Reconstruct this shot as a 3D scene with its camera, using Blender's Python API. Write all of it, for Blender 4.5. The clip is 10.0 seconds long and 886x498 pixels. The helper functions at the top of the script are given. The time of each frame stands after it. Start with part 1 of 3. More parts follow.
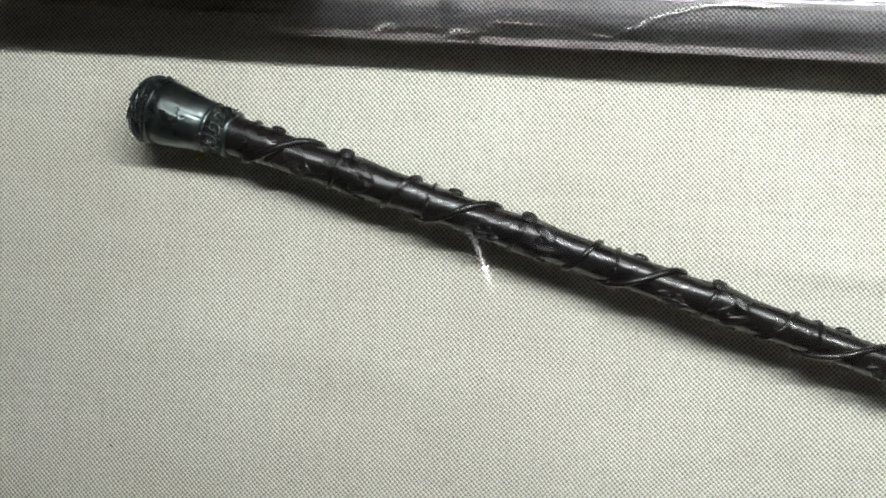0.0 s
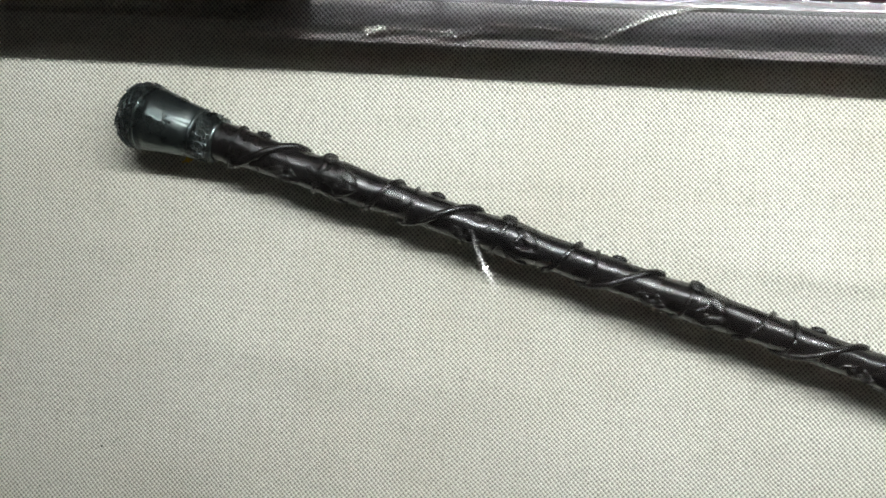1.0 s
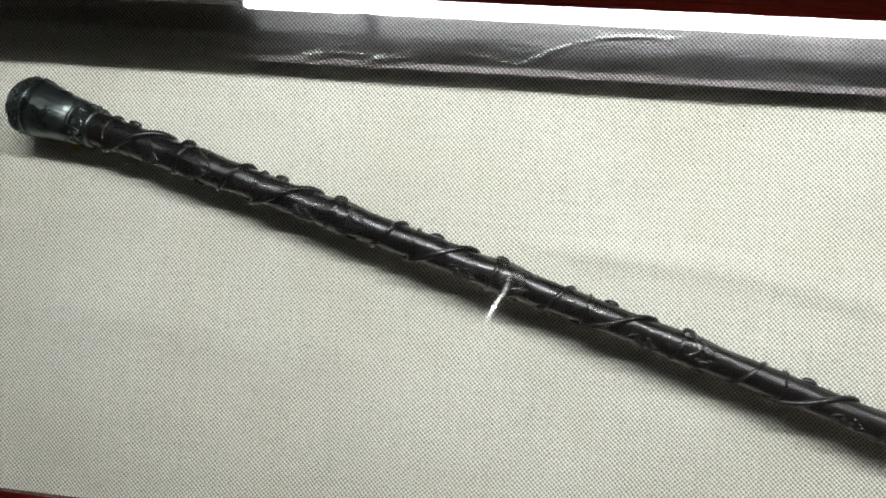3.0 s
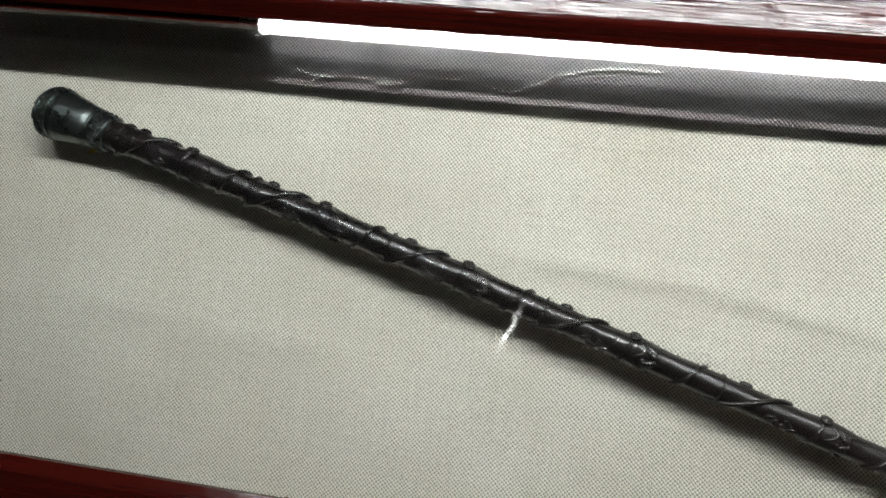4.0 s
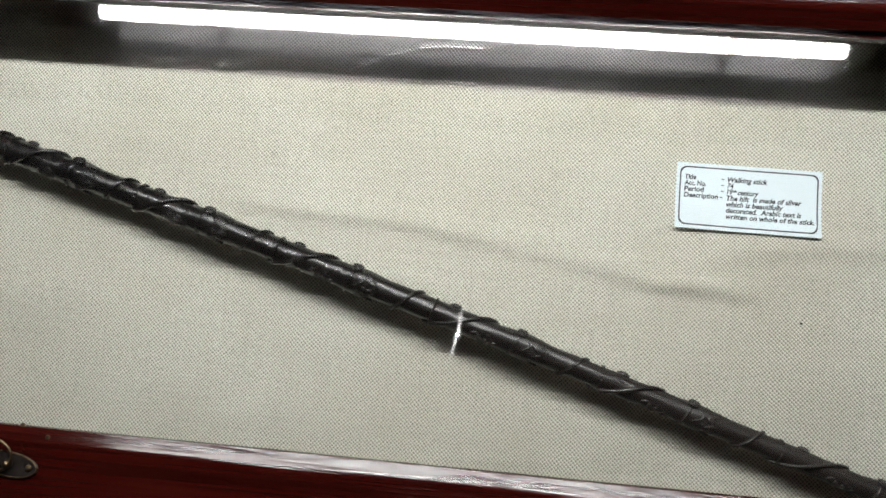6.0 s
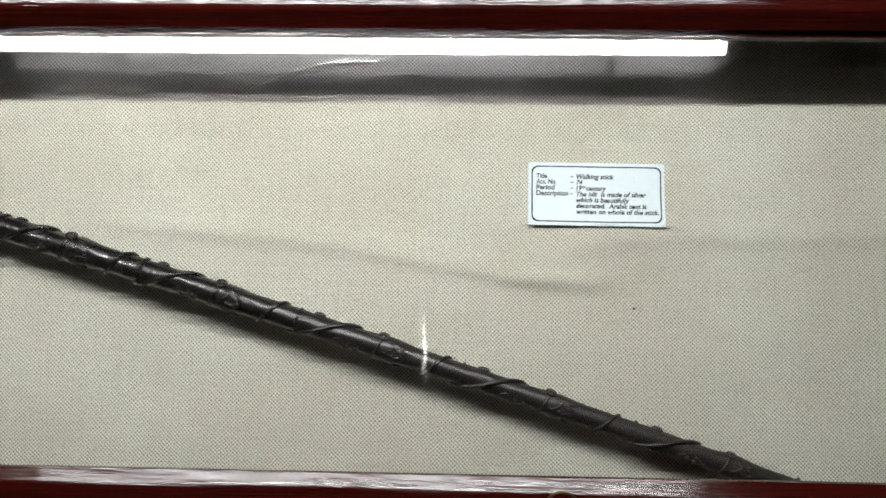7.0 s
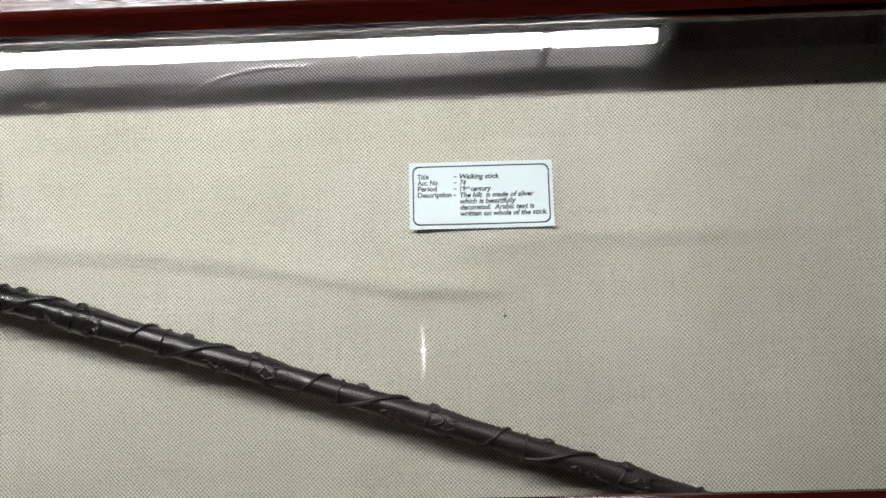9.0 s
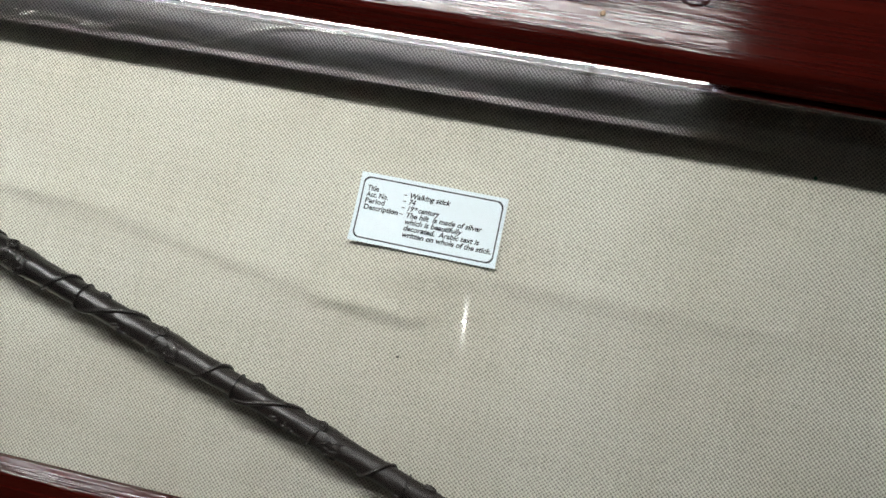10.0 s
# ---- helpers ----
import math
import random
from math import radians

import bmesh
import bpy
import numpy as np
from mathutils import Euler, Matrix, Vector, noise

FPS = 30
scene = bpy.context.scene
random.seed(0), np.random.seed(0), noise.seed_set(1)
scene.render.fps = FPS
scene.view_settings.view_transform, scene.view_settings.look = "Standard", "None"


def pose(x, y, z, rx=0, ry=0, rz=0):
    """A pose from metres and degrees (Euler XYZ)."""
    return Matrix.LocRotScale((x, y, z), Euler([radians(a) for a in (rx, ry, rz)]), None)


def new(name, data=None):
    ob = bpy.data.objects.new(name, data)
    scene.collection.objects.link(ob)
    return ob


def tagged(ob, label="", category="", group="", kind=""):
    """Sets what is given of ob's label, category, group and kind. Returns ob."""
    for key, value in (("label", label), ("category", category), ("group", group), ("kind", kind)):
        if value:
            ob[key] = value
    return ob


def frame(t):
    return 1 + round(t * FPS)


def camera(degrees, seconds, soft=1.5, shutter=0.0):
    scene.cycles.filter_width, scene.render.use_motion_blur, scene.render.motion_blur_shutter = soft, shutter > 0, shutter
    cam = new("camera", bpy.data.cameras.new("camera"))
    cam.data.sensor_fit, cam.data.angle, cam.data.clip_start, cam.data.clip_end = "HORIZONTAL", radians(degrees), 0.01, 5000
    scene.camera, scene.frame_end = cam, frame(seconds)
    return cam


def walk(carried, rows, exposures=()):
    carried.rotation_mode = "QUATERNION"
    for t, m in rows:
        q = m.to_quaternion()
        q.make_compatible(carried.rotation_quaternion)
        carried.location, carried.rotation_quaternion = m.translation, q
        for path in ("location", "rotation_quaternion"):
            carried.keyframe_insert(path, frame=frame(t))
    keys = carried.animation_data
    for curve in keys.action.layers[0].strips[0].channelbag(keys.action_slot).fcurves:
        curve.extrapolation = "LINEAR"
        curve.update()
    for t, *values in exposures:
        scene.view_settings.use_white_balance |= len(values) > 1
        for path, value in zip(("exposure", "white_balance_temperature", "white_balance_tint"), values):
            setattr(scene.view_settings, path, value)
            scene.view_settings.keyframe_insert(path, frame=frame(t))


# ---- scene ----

# ---------------------------------------------------------------- camera
cam = camera(64.8, 10.0, soft=1.65)
# seconds, place in metres, turn in degrees; with no turn the camera looks straight down
ROWS = [
    (0, 0.0477, 0.0234, 1.2169, -1.44, 4.45, 3.89),
    (0.5, 0.0500, 0.0292, 1.2192, -1.49, 4.12, 3.77),
    (1, 0.0572, 0.0255, 1.2222, -1.46, 4.52, 3.66),
    (1.5, 0.0804, 0.0281, 1.2197, -1.29, 4.42, 3.52),
    (2, 0.1089, 0.0222, 1.2309, -0.76, 4.40, 3.72),
    (2.5, 0.1453, 0.0087, 1.2437, 0.42, 4.90, 4.30),
    (4, 0.1928, -0.0145, 1.2907, 4.60, 6.99, 7.05),
    (4.5, 0.2421, -0.0242, 1.3066, 4.95, 6.19, 8.30),
    (5, 0.2832, -0.0299, 1.3027, 3.77, 5.74, 7.13),
    (6.5, 0.3720, -0.0439, 1.3240, 5.07, 2.51, 2.80),
    (7, 0.4105, -0.0420, 1.3266, 5.25, 1.34, 0.88),
    (7.5, 0.4382, -0.0374, 1.3266, 4.34, 0.45, 0.78),
    (8, 0.4435, -0.0404, 1.3213, 4.24, -0.39, -0.69),
    (8.5, 0.4563, -0.0434, 1.3208, 3.92, -0.52, -1.84),
    (9, 0.4882, -0.0366, 1.2984, 5.38, 1.56, -1.73),
    (9.5, 0.5383, 0.0030, 1.2781, 3.71, 2.67, 5.42),
    (10, 0.5645, 0.0048, 1.2764, 3.84, 5.90, 11.45),
]
walk(cam, [(t, pose(*row)) for t, *row in ROWS], [(0, 0.48, 6250, 10), (2.5, 0.5, 6250, 10), (4, 0.13, 6350, 10), (7, 0.13, 6480, 11), (10, 0.08, 6480, 11)])

# ---------------------------------------------------------------- light
TUBE_GLOW = 140.0
world = bpy.data.worlds.new("hall_air")
scene.world = world
world.use_nodes = True
world.node_tree.nodes["Background"].inputs[0].default_value = (0.8, 0.85, 0.9, 1)
world.node_tree.nodes["Background"].inputs[1].default_value = 0.05
scene.view_settings.exposure = 0.0
scene.cycles.sample_clamp_indirect = 40.0

# ---------------------------------------------------------------- materials
FLOOR_Z = 0.85            # the cloth inside the case
GLASS_TOP = 0.9186
TUBE_Y, TUBE_Z = 0.2785, 1.3276
BOARD_Z = 1.3490          # underside of the hood
SLANT_Y = 0.2620


def hood_z(y):
    """Height of the hood's underside, which slants down towards its front edge."""
    return BOARD_Z - 0.14 * max(0.0, SLANT_Y - y)



class Nodes:
    """A small builder for node materials."""

    def __init__(self, name):
        self.mat = bpy.data.materials.new(name)
        self.mat.use_nodes = True
        self.tree = self.mat.node_tree
        self.bsdf = self.tree.nodes["Principled BSDF"]
        self.out = self.tree.nodes["Material Output"]

    def add(self, kind, **values):
        n = self.tree.nodes.new(kind)
        for k, v in values.items():
            if k == "operation":
                n.operation = v
            elif k == "blend_type":
                n.blend_type = v
            elif k == "data_type":
                n.data_type = v
            elif k == "feature":
                n.feature = v
        return n

    def link(self, a, b):
        self.tree.links.new(a, b)

    def put(self, socket, value):
        if isinstance(value, (int, float, tuple)):
            socket.default_value = value
        else:
            self.link(value, socket)

    def math(self, op, a, b=0.0, c=None):
        n = self.add("ShaderNodeMath", operation=op)
        self.put(n.inputs[0], a)
        self.put(n.inputs[1], b)
        if c is not None:
            self.put(n.inputs[2], c)
        return n.outputs[0]

    def coords(self, scale=(1, 1, 1), turn=0.0):
        c = self.add("ShaderNodeTexCoord")
        m = self.add("ShaderNodeMapping")
        m.inputs["Scale"].default_value = scale
        m.inputs["Rotation"].default_value = (0, 0, turn)
        self.link(c.outputs["Object"], m.inputs["Vector"])
        return m.outputs["Vector"]

    def noise(self, vec, scale, detail=4.0, rough=0.55, distort=0.0):
        n = self.add("ShaderNodeTexNoise")
        self.link(vec, n.inputs["Vector"])
        n.inputs["Scale"].default_value = scale
        n.inputs["Detail"].default_value = detail
        n.inputs["Roughness"].default_value = rough
        n.inputs["Distortion"].default_value = distort
        return n.outputs["Fac"]

    def ramp(self, fac, stops):
        n = self.add("ShaderNodeValToRGB")
        el = n.color_ramp.elements
        while len(el) < len(stops):
            el.new(0.5)
        for e, (p, col) in zip(el, stops):
            e.position, e.color = p, (*col, 1)
        self.link(fac, n.inputs[0])
        return n.outputs[0]

    def mix(self, fac, a, b, blend="MIX"):
        n = self.add("ShaderNodeMix", data_type="RGBA", blend_type=blend)
        self.put(n.inputs[0], fac)
        self.put(n.inputs[6], a)
        self.put(n.inputs[7], b)
        return n.outputs[2]

    def bump(self, height, strength=0.3, distance=0.001, base=None):
        n = self.add("ShaderNodeBump")
        n.inputs["Strength"].default_value = strength
        n.inputs["Distance"].default_value = distance
        self.link(height, n.inputs["Height"])
        if base is not None:
            self.link(base, n.inputs["Normal"])
        return n.outputs[0]

    def finish(self, color, rough, normal=None, metal=0.0, coat=0.0, coat_rough=0.1, spec=0.5):
        b = self.bsdf
        self.put(b.inputs["Base Color"], (*color, 1) if isinstance(color, tuple) and len(color) == 3 else color)
        self.put(b.inputs["Roughness"], rough)
        b.inputs["Metallic"].default_value = metal
        b.inputs["Coat Weight"].default_value = coat
        b.inputs["Coat Roughness"].default_value = coat_rough
        b.inputs["Specular IOR Level"].default_value = spec
        if normal is not None:
            self.link(normal, b.inputs["Normal"])
            if coat > 0:
                self.link(normal, b.inputs["Coat Normal"])
        return self.mat


def make_wood(name, dark, light, rough, coat, relief=0.25, spec=0.5, low=0.3, high=0.72, thin=1.0, coat_rough=0.10):
    """Varnished wood with its grain along x; thin: how fine the brushed ripples of the varnish are."""
    n = Nodes(name)
    broad = n.noise(n.coords((2.2, 60, 60)), 1.0, 5, 0.6, 0.6)
    streak = n.noise(n.coords((7, 420, 420)), 1.0, 3, 0.6)
    blotch = n.noise(n.coords(), 9.0, 3)
    both = n.math("ADD", n.math("MULTIPLY", broad, 0.5), n.math("MULTIPLY", streak, 0.5))
    both = n.math("ADD", both, n.math("MULTIPLY", n.math("SUBTRACT", blotch, 0.5), 0.3))
    col = n.ramp(both, [(low, dark), (high, light)])
    ripple = n.noise(n.coords((22 * thin, 750 * thin, 750 * thin)), 1.0, 2, 0.5, 0.3)
    swell = n.noise(n.coords((6, 50, 50)), 1.0, 2)
    h = n.math("ADD", n.math("MULTIPLY", ripple, 0.7), n.math("MULTIPLY", swell, 0.9))
    r = n.math("ADD", rough, n.math("MULTIPLY", n.math("SUBTRACT", blotch, 0.5), 0.12))
    return n.finish(col, r, n.bump(h, relief, 0.0005), coat=coat, coat_rough=coat_rough, spec=spec)


def make_cloth():
    n = Nodes("woven_cloth")
    v = n.coords()
    wob = n.add("ShaderNodeTexNoise")
    n.link(v, wob.inputs["Vector"])
    wob.inputs["Scale"].default_value = 34.0
    wob.inputs["Detail"].default_value = 4.0
    wob.inputs["Roughness"].default_value = 0.55
    sep = n.add("ShaderNodeSeparateXYZ")
    n.link(v, sep.inputs[0])
    wsep = n.add("ShaderNodeSeparateColor")
    n.link(wob.outputs["Color"], wsep.inputs[0])
    k = 2 * math.pi / 0.00262
    slub_x = n.noise(n.coords((16, 400, 400)), 1.0, 2)      # thick and thin threads
    slub_y = n.noise(n.coords((400, 16, 400)), 1.0, 2)
    px = n.math("ADD", n.math("MULTIPLY", sep.outputs[0], k), n.math("MULTIPLY", wsep.outputs[0], 9.0))
    py = n.math("ADD", n.math("MULTIPLY", sep.outputs[1], k), n.math("MULTIPLY", wsep.outputs[1], 9.0))
    px = n.math("ADD", px, n.math("MULTIPLY", slub_y, 1.4))
    py = n.math("ADD", py, n.math("MULTIPLY", slub_x, 1.4))
    weave = n.math("MULTIPLY", n.math("SINE", px), n.math("SINE", py))
    weave = n.math("MULTIPLY_ADD", weave, 0.5, 0.5)
    slub = n.math("ADD", slub_x, slub_y)
    stain = n.noise(v, 7.0, 5, 0.6)
    pit = n.noise(v, 620.0, 2)
    tone = n.math("MULTIPLY_ADD", n.math("POWER", weave, 0.75), 0.72, 0.115)
    tone = n.math("ADD", tone, n.math("MULTIPLY", n.math("SUBTRACT", slub, 1.0), 0.10))
    tone = n.math("ADD", tone, n.math("MULTIPLY", n.math("SUBTRACT", pit, 0.5), 0.45))
    thread = n.ramp(tone, [(0.06, (0.075, 0.072, 0.060)), (0.46, (0.55, 0.537, 0.475)), (0.85, (0.84, 0.825, 0.75))])
    dirt = n.ramp(stain, [(0.3, (0.86, 0.84, 0.80)), (0.7, (1.0, 1.0, 0.99))])
    col = n.mix(1.0, thread, dirt, "MULTIPLY")
    h = n.math("ADD", weave, n.math("MULTIPLY", slub, 0.15))
    return n.finish(col, 0.92, n.bump(h, 0.8, 0.0007), spec=0.2)


def make_stick_wood(name, gloss):
    n = Nodes(name)
    v = n.coords((6, 60, 60))
    a = n.noise(v, 1.0, 2, 0.6)
    b = n.noise(n.coords(), 140.0, 1, 0.5)
    sep = n.add("ShaderNodeSeparateXYZ")
    n.link(n.coords(), sep.inputs[0])
    worn = n.math("SUBTRACT", n.math("MULTIPLY", sep.outputs[0], 1.6), 0.62)   # polish lost towards the tip
    worn = n.math("MINIMUM", n.math("MAXIMUM", worn, 0.0), 0.5)
    col = n.ramp(a, [(0.3, (0.0035, 0.0033, 0.0035)), (0.75, (0.009, 0.0075, 0.007))])
    col = n.mix(worn, col, (0.024, 0.0155, 0.0125, 1))
    rough = n.math("ADD", n.math("MULTIPLY_ADD", b, 0.14, gloss), n.math("MULTIPLY", worn, 0.5))
    return n.finish(col, rough, None, coat=0.0, spec=0.6)


def make_silver(name, relief):
    n = Nodes(name)
    v = n.coords()
    a = n.noise(v, 90.0, 5, 0.6)
    col = n.ramp(a, [(0.3, (0.04, 0.05, 0.049)), (0.55, (0.10, 0.118, 0.116)), (0.8, (0.21, 0.235, 0.23))])
    r = n.math("MULTIPLY_ADD", a, 0.25, 0.2 if relief else 0.17)
    h = n.noise(v if relief else n.coords((0.16, 1, 1)), 150.0 if relief else 170.0, 2, 0.5, 2.5 if relief else 1.2)
    if relief:
        h = n.math("ABSOLUTE", n.math("SUBTRACT", h, 0.5))
        h = n.math("MINIMUM", n.math("MULTIPLY", h, 8.0), 1.0)
        col = n.mix(n.math("SUBTRACT", 1.0, h), (0.03, 0.034, 0.033, 1), col)
    return n.finish(col, r, n.bump(h, 0.9 if relief else 0.5, 0.0012), metal=0.9)


def make_plain(name, color, rough, scale=60.0, amount=0.15, relief=0.1, metal=0.0, spec=0.5):
    n = Nodes(name)
    a = n.noise(n.coords(), scale, 5, 0.6)
    lo = tuple(c * (1 - amount) for c in color)
    hi = tuple(min(1.0, c * (1 + amount)) for c in color)
    col = n.ramp(a, [(0.3, lo), (0.7, hi)])
    r = n.math("MULTIPLY_ADD", a, 0.15, rough - 0.07)
    return n.finish(col, r, n.bump(a, relief, 0.001), metal=metal, spec=spec)


def make_glow(name, color, strength):
    n = Nodes(name)
    n.bsdf.inputs["Base Color"].default_value = (0.8, 0.8, 0.8, 1)
    n.bsdf.inputs["Emission Color"].default_value = (*color, 1)
    n.bsdf.inputs["Emission Strength"].default_value = strength
    return n.mat


def make_tube(name, color, strength, x0, x1):
    """A fluorescent tube, its glow dimmed towards both ends to darken the cloth there."""
    n = Nodes(name)
    sep = n.add("ShaderNodeSeparateXYZ")
    n.link(n.coords(), sep.inputs[0])
    inward = n.math("MINIMUM", n.math("SUBTRACT", sep.outputs[0], x0), n.math("SUBTRACT", x1, sep.outputs[0]))
    ease = n.math("SMOOTH_MIN", n.math("DIVIDE", inward, 0.24), 1.0, 0.3)
    n.bsdf.inputs["Base Color"].default_value = (0.8, 0.8, 0.8, 1)
    n.bsdf.inputs["Emission Color"].default_value = (*color, 1)
    n.link(n.math("MULTIPLY_ADD", ease, strength * 0.5, strength * 0.5), n.bsdf.inputs["Emission Strength"])
    return n.mat


def make_glass():
    """The pane's upper face: clear, with a mirror share that grows towards grazing views."""
    n = Nodes("case_glass")
    clear = n.add("ShaderNodeBsdfTransparent")
    clear.inputs[0].default_value = (0.985, 0.995, 0.99, 1)
    shine = n.add("ShaderNodeBsdfGlossy")
    shine.inputs["Roughness"].default_value = 0.004
    facing = n.add("ShaderNodeLayerWeight")
    facing.inputs[0].default_value = 0.5
    share = n.math("MULTIPLY_ADD", n.math("POWER", facing.outputs["Facing"], 5.0), 0.9, 0.082)
    mix = n.add("ShaderNodeMixShader")
    n.link(share, mix.inputs[0])
    n.link(clear.outputs[0], mix.inputs[1])
    n.link(shine.outputs[0], mix.inputs[2])
    # fine wiping scratches in the middle of the pane, which draw a bright point out into a streak
    sep = n.add("ShaderNodeSeparateXYZ")
    n.link(n.coords(), sep.inputs[0])
    lean = n.ramp(n.math("MULTIPLY_ADD", sep.outputs[0], 1.6, 0.05), [(0.20, (1.0, 0, 0)), (0.28, (0.12, 0, 0)), (0.50, (0.14, 0, 0)), (0.66, (0.50, 0, 0))])
    way = n.add("ShaderNodeSeparateColor")
    n.link(lean, way.inputs[0])
    swirl = n.noise(n.coords(), 60.0, 3)
    angle = n.math("ADD", n.math("SUBTRACT", way.outputs[0], 0.5), n.math("MULTIPLY", n.math("SUBTRACT", swirl, 0.5), 0.8))
    tangent = n.add("ShaderNodeCombineXYZ")
    n.link(n.math("COSINE", angle), tangent.inputs[0])
    n.link(n.math("SINE", angle), tangent.inputs[1])
    scratched = n.add("ShaderNodeBsdfAnisotropic")
    scratched.distribution = "BECKMANN"
    scratched.inputs["Roughness"].default_value = 0.062
    scratched.inputs["Anisotropy"].default_value = 0.75
    n.link(tangent.outputs[0], scratched.inputs["Tangent"])
    patch = n.noise(n.coords((1, 1, 1)), 26.0, 2)
    amount = n.math("MULTIPLY", n.math("LESS_THAN", sep.outputs[1], 0.05), n.math("MULTIPLY", patch, 0.026))
    worn = n.add("ShaderNodeMixShader")
    n.link(amount, worn.inputs[0])
    n.link(mix.outputs[0], worn.inputs[1])
    n.link(scratched.outputs[0], worn.inputs[2])
    n.link(worn.outputs[0], n.out.inputs["Surface"])
    return n.mat


def make_clear():
    n = Nodes("glass_underside")
    clear = n.add("ShaderNodeBsdfTransparent")
    clear.inputs[0].default_value = (0.985, 0.995, 0.99, 1)
    n.link(clear.outputs[0], n.out.inputs["Surface"])
    return n.mat


RED_WOOD = make_wood("varnished_red_wood", (0.010, 0.0010, 0.0007), (0.040, 0.0042, 0.0026), 0.13, 0.0, 0.5, 0.33, thin=1.0)
HOOD_WOOD = make_wood("dark_hood_wood", (0.006, 0.006, 0.007), (0.062, 0.060, 0.064), 0.30, 0.0, 1.0, 0.30, 0.44, 0.60, 0.3)
TRIM_WOOD = make_wood("pale_edge_wood", (0.038, 0.026, 0.024), (0.085, 0.060, 0.057), 0.45, 0.0)
CASE_WOOD = make_wood("case_body_wood", (0.02, 0.004, 0.003), (0.06, 0.012, 0.008), 0.4, 0.2)
CLOTH = make_cloth()
STICK = make_stick_wood("carved_dark_wood", 0.205)
RELIEF = make_stick_wood("polished_relief_wood", 0.18)
SILVER = make_silver("plain_tarnished_silver", False)
CHASED = make_silver("chased_tarnished_silver", True)
PAPER = make_plain("card_paper", (0.72, 0.80, 0.85), 0.7, 300.0, 0.02, 0.05)
INK = make_plain("black_ink", (0.008, 0.009, 0.016), 0.8, spec=0.1)
TAPE = make_plain("white_tape", (0.85, 0.85, 0.82), 0.5, 200.0, 0.15, 0.4)
WIRE = make_plain("white_flex", (0.82, 0.82, 0.80), 0.45)
THIN_WIRE = make_plain("pinkish_bell_wire", (0.52, 0.45, 0.43), 0.5, 40.0, 0.3)
BRASS = make_plain("aged_brass", (0.12, 0.085, 0.05), 0.42, 200.0, 0.4, 0.2, metal=1.0)
DARK_METAL = make_plain("dark_plate_metal", (0.035, 0.028, 0.026), 0.4, 200.0, 0.4, 0.2, metal=0.6)
CLIP_METAL = make_plain("grey_clip_metal", (0.40, 0.40, 0.41), 0.4, 100.0, 0.2, 0.1, metal=0.6)
CAP = make_plain("tube_cap_white", (0.55, 0.57, 0.58), 0.4)
PLASTER = make_plain("hall_plaster", (0.42, 0.40, 0.36), 0.9, 6.0, 0.12, 0.2)
CEILING = make_plain("ceiling_paint", (0.5, 0.49, 0.46), 0.9, 5.0, 0.08, 0.1)
STONE = make_plain("floor_stone", (0.20, 0.18, 0.16), 0.5, 8.0, 0.25, 0.1)
YELLOW = make_plain("yellow_thread", (0.50, 0.36, 0.05), 0.8)
PIN = make_plain("white_pin", (0.7, 0.7, 0.66), 0.4)
GREEN = make_plain("green_speck", (0.03, 0.16, 0.08), 0.7)
FLUFF = make_plain("dark_lint", (0.02, 0.018, 0.015), 0.9)
TUBE_X0, TUBE_X1 = -0.1620, 0.7230
TUBE = make_tube("fluorescent_tube", (0.988, 0.98, 0.955), TUBE_GLOW, TUBE_X0, TUBE_X1)
# bulb of the added lamp that makes the glint in the pane
BULB = make_glow("glint_bulb", (1.0, 0.98, 0.95), 1500.0)
GLASS = make_glass()
CLEAR = make_clear()


# ---------------------------------------------------------------- mesh helpers
def part(name, bm, material, parent=None, label="", smooth=False):
    """Links a bmesh as one mesh object, under a thing or part where one is given."""
    bmesh.ops.recalc_face_normals(bm, faces=bm.faces)
    me = bpy.data.meshes.new(name)
    if smooth:
        for f in bm.faces:
            f.smooth = True
    bm.to_mesh(me)
    bm.free()
    for m in material if isinstance(material, (list, tuple)) else [material]:
        me.materials.append(m)
    ob = new(name, me)
    if parent is not None:
        ob.parent = parent
    if label:
        tagged(ob, label)
    return ob


def box(lo, hi, bevel=0.0, segments=2):
    bm = bmesh.new()
    bmesh.ops.create_cube(bm, size=1.0)
    for v in bm.verts:
        v.co = Vector([(a + b) / 2 + c * (b - a) for a, b, c in zip(lo, hi, v.co)])
    if bevel:
        bmesh.ops.bevel(bm, geom=bm.edges[:], offset=bevel, segments=segments, affect="EDGES", profile=0.5)
    return bm


def extrude_x(profile, x0, x1, steps=1, wobble=0.0, bevel=0.0):
    """A bar along x with a closed (y, z) profile; wobble: small unevenness of its faces."""
    bm = bmesh.new()
    rings = []
    for i in range(steps + 1):
        x = x0 + (x1 - x0) * i / steps
        ring = []
        for j, (y, z) in enumerate(profile):
            d = noise.noise(Vector((x * 9, j * 3.1, 0.7))) * wobble
            ring.append(bm.verts.new((x, y + d, z + d * 0.5)))
        rings.append(ring)
    n = len(profile)
    for a, b in zip(rings, rings[1:]):
        for j in range(n):
            bm.faces.new((a[j], a[(j + 1) % n], b[(j + 1) % n], b[j]))
    bm.faces.new(rings[0])
    bm.faces.new(rings[-1][::-1])
    return bm


